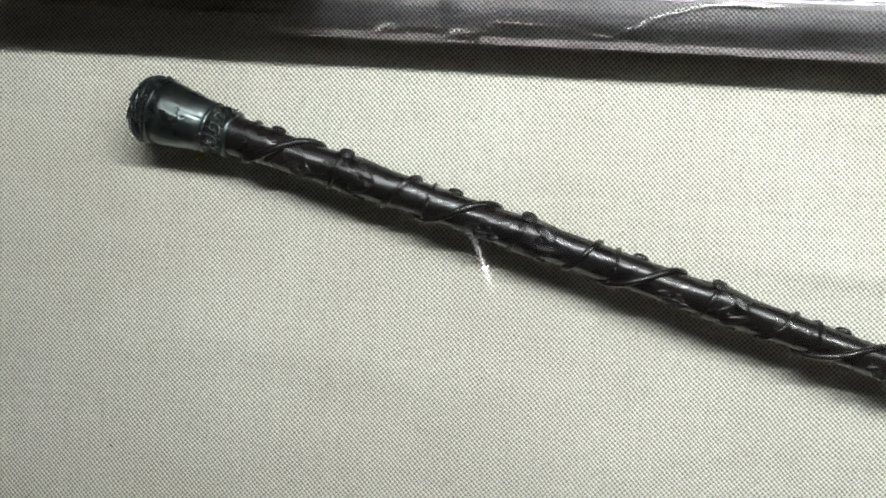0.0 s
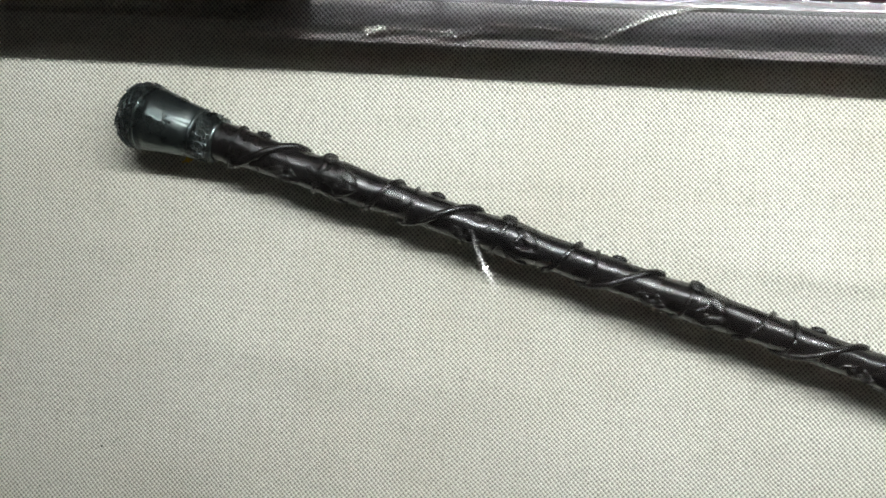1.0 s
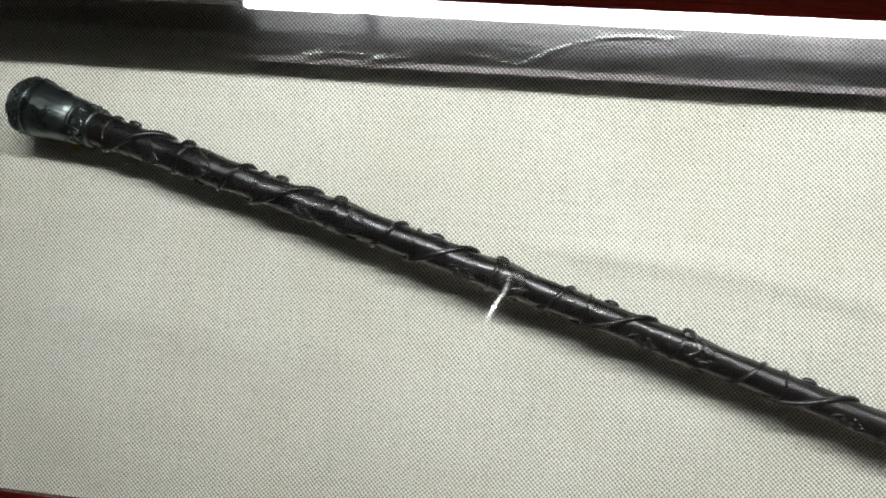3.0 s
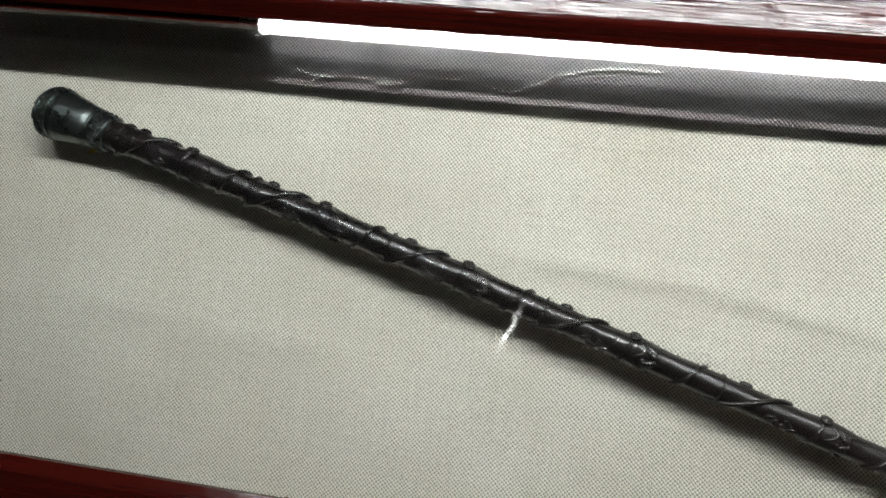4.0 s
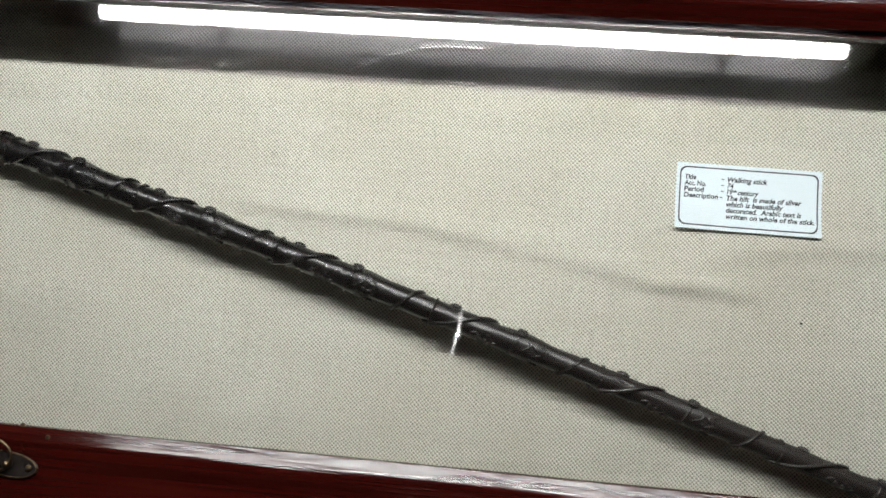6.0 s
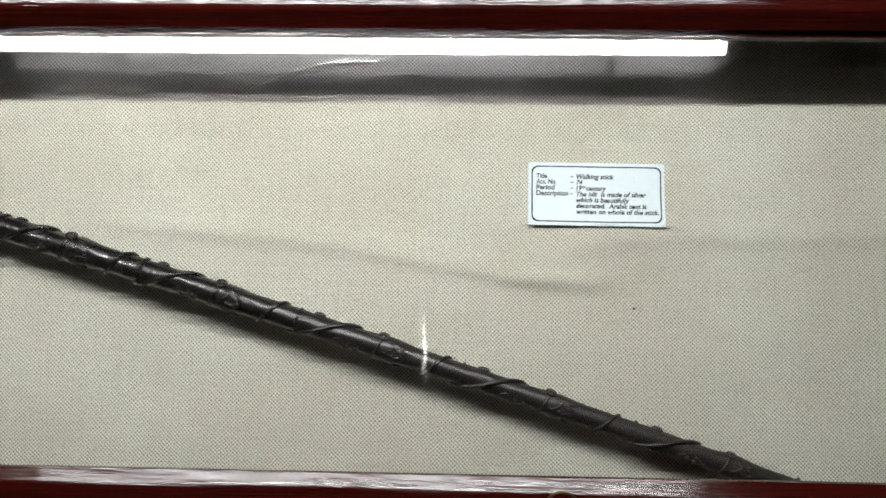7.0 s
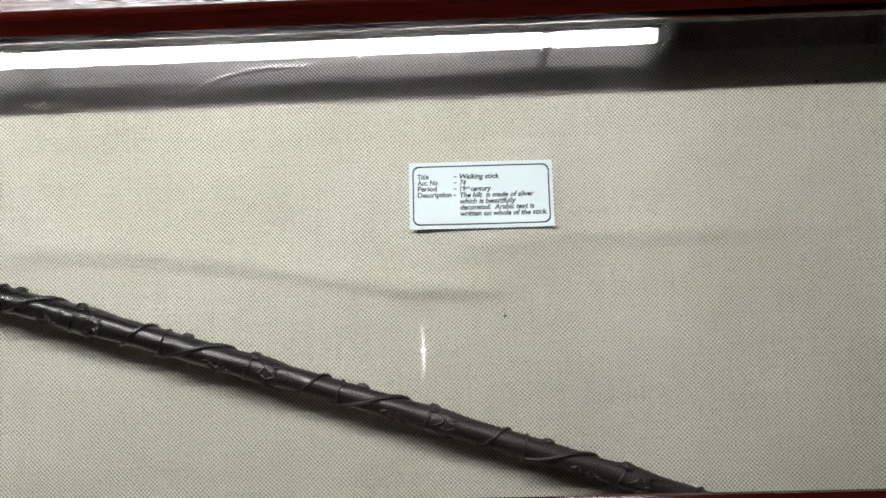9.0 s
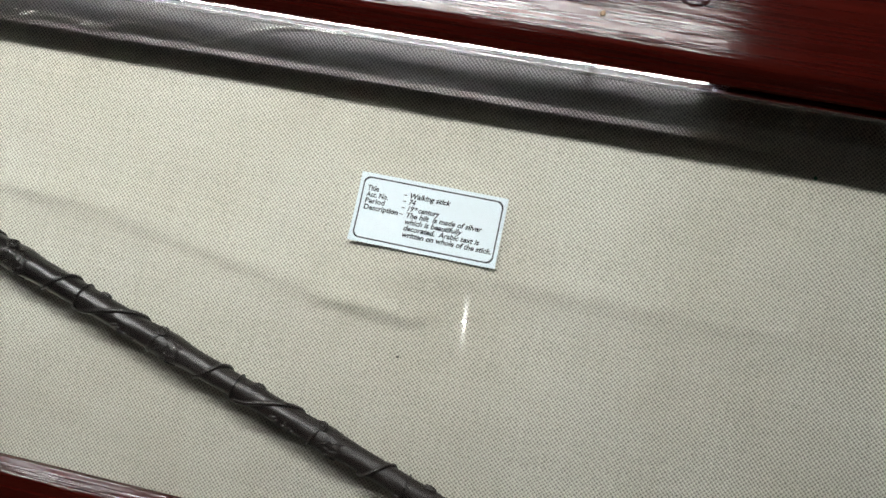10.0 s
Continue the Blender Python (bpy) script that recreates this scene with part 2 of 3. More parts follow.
def sweep(points, radii, sides=8, bm=None, flat=1.0):
    """A round cord through points."""
    bm = bm or bmesh.new()
    pts = [Vector(p) for p in points]
    rings = []
    up = Vector((0.13, 0.2, 0.97))
    for i, p in enumerate(pts):
        d = (pts[min(i + 1, len(pts) - 1)] - pts[max(i - 1, 0)]).normalized()
        a = d.cross(up).normalized()
        b = d.cross(a).normalized()
        r = radii[i] if isinstance(radii, (list, tuple)) else radii
        rings.append([bm.verts.new(p + (a * math.cos(q) + b * math.sin(q) * flat) * r)
                      for q in (2 * math.pi * j / sides for j in range(sides))])
    for r0, r1 in zip(rings, rings[1:]):
        for j in range(sides):
            bm.faces.new((r0[j], r0[(j + 1) % sides], r1[(j + 1) % sides], r1[j]))
    bm.faces.new(rings[0][::-1])
    bm.faces.new(rings[-1])
    return bm


def lathe_x(profile, sides=48, bm=None, rough=0.0, seed=0.0):
    """A turned body about the x axis from (x, radius) pairs."""
    bm = bm or bmesh.new()
    rings = []
    for x, r in profile:
        ring = []
        for j in range(sides):
            q = 2 * math.pi * j / sides
            k = 1.0
            if rough:
                k += rough * noise.noise(Vector((x * 60 + seed, math.cos(q) * 1.3, math.sin(q) * 1.3)))
                k += rough * 0.45 * noise.noise(Vector((x * 150 + seed, math.cos(q) * 2.4, math.sin(q) * 2.4 + 5.0)))
            ring.append(bm.verts.new((x, r * k * math.cos(q), r * k * math.sin(q))))
        rings.append(ring)
    for a, b in zip(rings, rings[1:]):
        for j in range(sides):
            bm.faces.new((a[j], a[(j + 1) % sides], b[(j + 1) % sides], b[j]))
    bm.faces.new(rings[0][::-1])
    bm.faces.new(rings[-1])
    return bm


def ball(center, radii, bm=None, turn=None, sub=2):
    bm = bm or bmesh.new()
    made = bmesh.ops.create_icosphere(bm, subdivisions=sub, radius=1.0)["verts"]
    m = Matrix.Translation(center) @ (turn or Matrix.Identity(4)) @ Matrix.Diagonal((*radii, 1))
    for v in made:
        v.co = m @ v.co
    return bm


def smooth_line(points, per=8):
    """Catmull-Rom through the points."""
    p = [Vector(q) for q in points]
    p = [p[0] * 2 - p[1], *p, p[-1] * 2 - p[-2]]
    out = []
    for a, b, c, d in zip(p, p[1:], p[2:], p[3:]):
        for i in range(per):
            t = i / per
            out.append(0.5 * (2 * b + (c - a) * t + (2 * a - 5 * b + 4 * c - d) * t * t + (3 * b - a - 3 * c + d) * t ** 3))
    out.append(p[-2])
    return out


# ---------------------------------------------------------------- the hall
def make_hall():
    x0, x1, y0, y1, z1 = -3.2, 3.8, -4.2, 0.62, 11.0
    tagged(part("floor", box((x0, y0, -0.1), (x1, y1, 0.0)), STONE), "worn grey stone floor of the hall", "floor", kind="structure")
    tagged(part("ceiling", box((x0 - 0.2, y0 - 0.2, z1), (x1 + 0.2, y1 + 0.2, z1 + 0.15)), CEILING), "plain pale painted hall ceiling", "ceiling", kind="structure")
    sides = (("wall_north", (x0, y1, 0), (x1, y1 + 0.2, z1)), ("wall_south", (x0, y0 - 0.2, 0), (x1, y0, z1)),
             ("wall_west", (x0 - 0.2, y0, 0), (x0, y1, z1)), ("wall_east", (x1, y0, 0), (x1 + 0.2, y1, z1)))
    for name, lo, hi in sides:
        tagged(part(name, box(lo, hi), PLASTER), "plain matt plaster wall of the hall", "wall", kind="structure")


make_hall()

# ---------------------------------------------------------------- the display case
X0, X1 = -0.40, 0.98
NEAR_IN, FAR_IN = -0.1332, 0.1293


def make_case():
    case = new("display_case")
    tagged(case, "red varnished wooden table display case with glass top", "display case")
    y0, y1 = -0.235, 0.240
    # carcase
    part("base_panel", box((X0 + 0.03, y0 + 0.03, 0.80), (X1 - 0.03, y1 - 0.03, FLOOR_Z - 0.012)), CASE_WOOD, case)
    part("front_panel", box((X0, y0, 0.72), (X1, y0 + 0.03, 0.9146), 0.002), CASE_WOOD, case)
    part("back_panel", box((X0, y1 - 0.03, 0.72), (X1, y1, 0.9146), 0.002), CASE_WOOD, case)
    part("side_panel", box((X0, y0 + 0.03, 0.72), (X0 + 0.03, y1 - 0.03, 0.9146), 0.002), CASE_WOOD, case)
    part("side_panel", box((X1 - 0.03, y0 + 0.03, 0.72), (X1, y1 - 0.03, 0.9146), 0.002), CASE_WOOD, case)
    for x in (X0 + 0.005, X1 - 0.065):
        for y in (y0 + 0.005, y1 - 0.065):
            part("leg", box((x, y, 0.0), (x + 0.06, y + 0.06, 0.72), 0.004), CASE_WOOD, case)
    # frame round the glass
    z0 = GLASS_TOP
    near = [(NEAR_IN, z0), (NEAR_IN - 0.0003, z0 + 0.0034), (-0.1402, z0 + 0.0073), (-0.1414, z0 + 0.0078), (-0.232, z0 + 0.0085), (-0.2395, z0 + 0.0055),
            (-0.2415, z0 + 0.001), (-0.2415, z0 - 0.004), (-0.2, z0 - 0.004), (-0.2, z0)]
    part("near_rail", extrude_x(near, X0 - 0.004, X1 + 0.004, 60, 0.0003), RED_WOOD, case)
    far = [(FAR_IN, z0), (0.1365, z0 + 0.0092), (0.1378, z0 + 0.0100), (0.1396, z0 + 0.0104), (0.142, z0 + 0.0106), (0.147, z0 + 0.01078),
           (0.160, z0 + 0.0111), (0.190, z0 + 0.0116), (0.240, z0 + 0.0123), (0.2465, z0 + 0.010), (0.248, z0 + 0.004),
           (0.248, z0 - 0.004), (0.2, z0 - 0.004), (0.2, z0)]
    part("far_rail", extrude_x(far, X0 - 0.004, X1 + 0.004, 60, 0.0003), RED_WOOD, case)
    for x in (X0, X1 - 0.09):
        part("end_rail", box((x, NEAR_IN - 0.002, z0), (x + 0.09, FAR_IN + 0.002, z0 + 0.0085), 0.0015), RED_WOOD, case)
    glass = box((X0 + 0.03, -0.199, z0 - 0.004), (X1 - 0.03, 0.199, z0))
    for f in glass.faces:
        f.material_index = 0 if f.normal.z > 0.5 else 1
    part("glass_pane", glass, [GLASS, CLEAR], case, "clear glass top pane with reflections")
    # unseen lip added under the glass to widen the rail's shadow on the cloth
    part("shadow_lip", box((X0 + 0.03, 0.1265, z0 - 0.0110), (X1 - 0.03, 0.2090, z0 - 0.0045)), RED_WOOD, case)
    # upright back and hood with the lamp
    part("upright_panel", box((X0, 0.470, 0.0), (X1, 0.492, 1.55), 0.002), CASE_WOOD, case)
    part("shelf_board", box((X0, 0.249, 0.905), (X1, 0.470, 0.9300), 0.002), RED_WOOD, case)
    z = hood_z(0.2228)
    hood = [(0.2228, z), (SLANT_Y, BOARD_Z), (0.470, BOARD_Z), (0.470, BOARD_Z + 0.022), (0.2228, BOARD_Z + 0.022)]
    part("hood_board", extrude_x(hood, X0, X1), HOOD_WOOD, case, "dark grained hood board over the case")
    strip = [(0.2118, z - 0.0056), (0.2130, z - 0.0060), (0.2224, z - 0.0010), (0.2225, BOARD_Z + 0.022), (0.2118, BOARD_Z + 0.022)]
    part("edge_strip", extrude_x(strip, X0, X1), TRIM_WOOD, case, "pale wooden edge strip")
    part("hood_front", box((X0, 0.190, z), (X1, 0.2116, BOARD_Z + 0.09), 0.002), CASE_WOOD, case)
    return case


CASE = make_case()


def make_ring_pull(x, y, z, turn):
    """An oval plate with two screws, a post and a lying ring, let into the near rail."""
    bm = bmesh.new()
    made = bmesh.ops.create_cone(bm, cap_ends=True, segments=40, radius1=1, radius2=0.93, depth=1)["verts"]
    for v in made:
        v.co = Vector((v.co.x * 0.0172, v.co.y * 0.0070, (v.co.z + 0.5) * 0.0013))
    plate = part("ring_pull", bm, DARK_METAL, CASE, "oval brass ring pull screwed to the rail")
    plate.matrix_local = pose(x, y, z, 0, 0, turn)
    for sx in (-0.0118, 0.0118):
        s = ball((sx, 0, 0.0013), (0.0023, 0.0023, 0.0009))
        screw = part("screw", s, BRASS, plate, smooth=True)
        part("screw_slot", box((sx - 0.0017, -0.0003, 0.0019), (sx + 0.0017, 0.0003, 0.00235)), DARK_METAL, screw)
    rim = [(0.0172 * math.cos(q) * 0.97, 0.0070 * math.sin(q) * 0.97, 0.0013) for q in (2 * math.pi * i / 48 for i in range(49))]
    part("plate_rim", sweep(rim, 0.0005, 6), BRASS, plate, smooth=True)
    part("post", ball((0, 0.0006, 0.003), (0.0027, 0.0027, 0.0032)), BRASS, plate, smooth=True)
    ring = [(-0.0064 + 0.0092 * math.cos(q), 0.0048 + 0.0088 * math.sin(q), 0.0052 + 0.0016 * math.sin(q)) for q in (2 * math.pi * i / 48 for i in range(49))]
    part("ring", sweep(ring, 0.00085, 8), BRASS, plate, smooth=True)
    return plate


def make_nail(x, y, z):
    """A small filled nail head, a little proud of the rail."""
    bm = lathe_x([(-0.0004, 0.0016), (0.0002, 0.0015), (0.0005, 0.0011), (0.0003, 0.0004)], 14)
    for v in bm.verts:
        v.co = Vector((x + v.co.y, y + v.co.z, z + v.co.x))
    part("nail_head", bm, BRASS, CASE, "small dull nail head", True)


for x, y in [(0.0771, -0.1330), (0.0946, -0.1380)]:
    make_nail(x, y, GLASS_TOP + 0.0080 if y < -0.1414 else GLASS_TOP + 0.0034 + (NEAR_IN - y) * 0.57)
make_nail(0.5802, 0.1516, GLASS_TOP + 0.0116)
make_ring_pull(0.0755, -0.1540, GLASS_TOP + 0.0078, -6)
make_ring_pull(0.6180, 0.1790, GLASS_TOP + 0.0114, 174)
make_ring_pull(0.4740, -0.1530, GLASS_TOP + 0.0078, -6)


# ---------------------------------------------------------------- cloth in the case
def cloth_height(x, y):
    """Slack folds of the cloth, in metres above the board."""
    def fold(points, height, far, near):
        best = 9.0
        gain = 0.0
        for (ax, ay), (bx, by) in zip(points, points[1:]):
            t = ((x - ax) * (bx - ax) + (y - ay) * (by - ay)) / ((bx - ax) ** 2 + (by - ay) ** 2)
            t = min(1.0, max(0.0, t))
            dx, dy = x - ax - t * (bx - ax), y - ay - t * (by - ay)
            d = math.hypot(dx, dy)
            if d < best:
                best = d
                lead = (x - points[0][0]) / (points[-1][0] - points[0][0])
                gain = max(0.0, min(1.0, min(lead + 0.12, 1.12 - lead) * 4))
                w = far if dy > 0 else near
        return height * gain * math.exp(-(best / w) ** 2)
    h = fold(((0.17, 0.016), (0.209, 0.013), (0.30, 0.007), (0.355, -0.002), (0.39, -0.008), (0.45, -0.017), (0.50, -0.0225)), 0.0021, 0.0145, 0.0060)
    h += fold(((0.438, -0.021), (0.472, -0.0190), (0.512, -0.0225)), 0.0016, 0.008, 0.0045)
    h += fold(((0.470, -0.004), (0.511, 0.0076), (0.55, 0.013), (0.74, 0.013)), 0.0018, 0.013, 0.0065)
    h += fold(((-0.12, -0.042), (-0.02, -0.055), (0.06, -0.06)), 0.0016, 0.018, 0.0115)
    # the cloth climbs a little towards the back of the case
    step = 0.0675 - 0.010 * max(0.0, x - 0.45) + 0.0022 * math.sin(x * 13)
    h += 0.07 * min(0.036, max(0.0, y - step - 0.004) ** 2 / 0.016 if y - step < 0.012 else y - step - 0.008)
    # and is bunched up under the tip of the stick
    h += 0.0065 * math.exp(-(((x - 0.745) / 0.05) ** 2 + ((y + 0.196) / 0.022) ** 2))
    h += 0.0011 * noise.noise(Vector((x * 11, y * 17, 0.2))) + 0.0005 * noise.noise(Vector((x * 34, y * 46, 3.1)))
    return h


def make_cloth_lining():
    bm = bmesh.new()
    nx, ny = 480, 190
    xa, xb, ya, yb = X0 + 0.031, X1 - 0.031, -0.2045, 0.2095
    grid = []
    for j in range(ny + 1):
        row = []
        for i in range(nx + 1):
            x, y = xa + (xb - xa) * i / nx, ya + (yb - ya) * j / ny
            row.append(bm.verts.new((x, y, FLOOR_Z + cloth_height(x, y))))
        grid.append(row)
    for a, b in zip(grid, grid[1:]):
        for i in range(nx):
            bm.faces.new((a[i], a[i + 1], b[i + 1], b[i]))
    edge = [*grid[0], *[r[-1] for r in grid[1:]], *grid[-1][-2::-1], *[r[0] for r in grid[-2:0:-1]]]
    low = [bm.verts.new((v.co.x, v.co.y, FLOOR_Z - 0.0118)) for v in edge]
    n = len(edge)
    for i in range(n):
        bm.faces.new((edge[i], edge[(i + 1) % n], low[(i + 1) % n], low[i]))
    bm.faces.new(low[::-1])
    ob = part("cloth_lining", bm, CLOTH, smooth=True)
    tagged(ob, "beige coarse woven cloth lining with slack folds", "cloth")


make_cloth_lining()


# ---------------------------------------------------------------- the lamp under the hood
def make_lamp():
    lamp = new("tube_light")
    tagged(lamp, "lit white fluorescent tube clipped under the hood", "tube light")
    lamp.location = (0, TUBE_Y, TUBE_Z)
    x0, x1, r = TUBE_X0, TUBE_X1, 0.0090
    part("tube", lathe_x([(x0, r * 0.92)] + [(x0 + 0.004 + (x1 - x0 - 0.008) * i / 24, r) for i in range(25)] + [(x1, r * 0.92)], 20), TUBE, lamp, smooth=True)
    for x, d in ((x0, -1), (x1, 1)):
        part("end_cap", lathe_x([(x + d * 0.0002, r * 0.9), (x + d * 0.001, r * 1.04), (x + d * 0.013, r * 1.04), (x + d * 0.016, r * 0.7)], 32), CAP, lamp, smooth=True)
        part("tube_socket", box((x + d * 0.0165 - 0.006, -0.011, -0.012), (x + d * 0.0165 + 0.006, 0.011, BOARD_Z - TUBE_Z), 0.001), CAP, lamp)
    for x in (-0.0238, 0.5968):
        arc = [(x, 0.0104 * math.cos(q), 0.0104 * math.sin(q)) for q in (math.radians(a) for a in range(-76, 205, 14))]
        clip = bmesh.new()
        rows = []
        for p in arc:
            out = Vector((0, p[1], p[2])).normalized() * 0.0012
            rows.append([clip.verts.new((p[0] + sx * 0.0055, p[1] + k * out.y, p[2] + k * out.z)) for sx, k in ((-1, 0), (1, 0), (1, 1), (-1, 1))])
        for a, b in zip(rows, rows[1:]):
            for j in range(4):
                clip.faces.new((a[j], a[(j + 1) % 4], b[(j + 1) % 4], b[j]))
        clip.faces.new(rows[0])
        clip.faces.new(rows[-1][::-1])
        part("clip", clip, CLIP_METAL, lamp, "grey spring clip")


make_lamp()


def make_wiring():
    def hung(points, drop):
        return smooth_line([(x, y + 0.003, hood_z(y + 0.003) - drop) for x, y in points])
    thin = [(-0.118, 0.2315), (-0.100, 0.2265), (-0.070, 0.2258), (-0.030, 0.2268), (0.016, 0.2228), (0.028, 0.2345), (0.062, 0.2338), (0.100, 0.2325), (0.145, 0.2230)]
    line = hung(thin, 0.0011)
    w = new("electric_wire")
    tagged(w, "thin pinkish twin wire taped under the hood", "wire")
    for phase in (0.0, math.pi):
        twist = [p + Vector((0, 0.0007 * math.cos(i * 0.9 + phase), -0.0003 * math.sin(i * 0.9 + phase))) for i, p in enumerate(line)]
        part("strand", sweep(twist, 0.00085, 6), THIN_WIRE, w, smooth=True)
    fat = [(0.143, 0.2224), (0.166, 0.2330), (0.196, 0.2475), (0.236, 0.2595), (0.272, 0.2630), (0.312, 0.2625)]
    w = part("electric_wire", sweep(hung(fat, 0.0020), [0.0012 + 0.0008 * min(1, i / 14) for i in range(41)], 8), WIRE, smooth=True)
    tagged(w, "thicker white flex curving towards the tube", "wire")
    rng = random.Random(4)
    for cx, cy, count in ((-0.088, 0.2265, 3), (-0.070, 0.2255, 2), (-0.010, 0.2255, 2), (0.006, 0.2255, 2), (0.017, 0.2245, 1)):
        bm = bmesh.new()
        for k in range(count):
            px, py = cx + rng.uniform(-0.007, 0.007), cy + rng.uniform(-0.002, 0.0025)
            a = rng.uniform(-0.6, 0.6)
            quad = []
            for sx, sy in ((-1, -1), (1, -1), (1, 1), (-1, 1)):
                lx, ly = sx * rng.uniform(0.003, 0.006), sy * rng.uniform(0.0015, 0.003)
                quad.append((px + lx * math.cos(a) - ly * math.sin(a), py + lx * math.sin(a) + ly * math.cos(a)))
            top = [bm.verts.new((qx, qy, hood_z(qy))) for qx, qy in quad]
            low = [bm.verts.new((qx, qy, hood_z(qy) - 0.0030 - rng.uniform(0, 0.0035))) for qx, qy in quad]
            bm.faces.new(top)
            bm.faces.new(low[::-1])
            for i in range(4):
                bm.faces.new((top[i], top[(i + 1) % 4], low[(i + 1) % 4], low[i]))
        t = part("tape_scrap", bm, TAPE)
        tagged(t, "crumpled white tape scrap holding the wire", "tape", "tape under the hood")


make_wiring()


# added lamp; its reflection stands in for a torch carried with the camera
def make_glint():
    glint = new("glint_lamp")
    tagged(glint, "small bright round lamp added overhead for the glint in the glass", "spotlight")
    glint.location = (-0.10, -0.53, 11.0)
    bm = lathe_x([(0.0, 0.075), (0.004, 0.078), (0.04, 0.068), (0.041, 0.034), (0.014, 0.028)], 32)
    for v in bm.verts:
        v.co = Vector((v.co.y, v.co.z, -v.co.x))
    part("housing", bm, CAP, glint, smooth=True)
    part("bulb", ball((0, 0, -0.028), (0.022, 0.022, 0.016)), BULB, glint, smooth=True)


make_glint()


# ---------------------------------------------------------------- the walking stick
U = 0.0915
STICK_START = Vector((-1.556 * U, 0.841 * U, FLOOR_Z + 0.0178))
STICK_END = Vector((8.20 * U, -2.105 * U, FLOOR_Z + 0.0120))
STICK_LENGTH = (STICK_END - STICK_START).length
SLOPE = math.hypot(1.0, -0.3048)
BOW = 0.0096              # the stick is bent a little sideways
ARCH = 0.0050             # and arches off the cloth


def along(x):
    """Distance from the stick's head for a place x of the plan, in plan units."""
    return (x + 1.556) * U * SLOPE


def shaft_radius(s):
    marks = [(0.0, 0.0103), (0.052, 0.0103), (0.10, 0.0090), (0.225, 0.0085), (0.395, 0.0078), (0.59, 0.0069), (0.72, 0.0064), (0.95, 0.0053)]
    for (a, ra), (b, rb) in zip(marks, marks[1:]):
        if s <= b:
            return ra + (rb - ra) * (s - a) / (b - a)
    return marks[-1][1]


KNOTS = [along(x - 0.022) for x in (-1.34, -0.338, 0.656, 1.659, 2.757, 3.926, 5.102, 6.355, 7.62)]


def on_stick(s, phi, lift=0.0):
    """A place on the shaft: phi 0 faces up, 90 degrees faces the far side."""
    r = shaft_radius(s) + lift
    return Vector((s, r * math.sin(phi), r * math.cos(phi)))


def bent(name, bm, *more, **also):
    for v in bm.verts:
        t = v.co.x / STICK_LENGTH
        v.co.y += 4 * BOW * t * (1 - t)
        v.co.z += 4 * ARCH * t * (1 - t)
    return part(name, bm, *more, **also)


def carved_leaf(s0, phi0, length, width, height, turn):
    """A pointed leaf standing proud of the shaft, with a cut midrib; turn leans it across the grain."""
    bm = bmesh.new()
    nu, nv = 12, 8
    rows = []
    ct, st = math.cos(turn), math.sin(turn)
    for i in range(nu + 1):
        u = 2 * i / nu - 1
        half = width * 0.5 * max(0.04, (1 - u * u) ** 0.8 * (1 - 0.25 * u))
        row = []
        for j in range(nv + 1):
            v = 2 * j / nv - 1
            dome = (1 - v * v) * (1 - u ** 4) - 0.45 * math.exp(-(v / 0.22) ** 2) * (1 - u * u)
            a, c = u * length * 0.5, v * half
            s = s0 + a * ct - c * st
            q = phi0 + (a * st + c * ct) / shaft_radius(s)
            row.append(bm.verts.new(on_stick(s, q, height * 1.45 * dome - 0.0004 * (abs(v) > 0.99))))
        rows.append(row)
    for r0, r1 in zip(rows, rows[1:]):
        for j in range(nv):
            bm.faces.new((r0[j], r0[j + 1], r1[j + 1], r1[j]))
    return bm


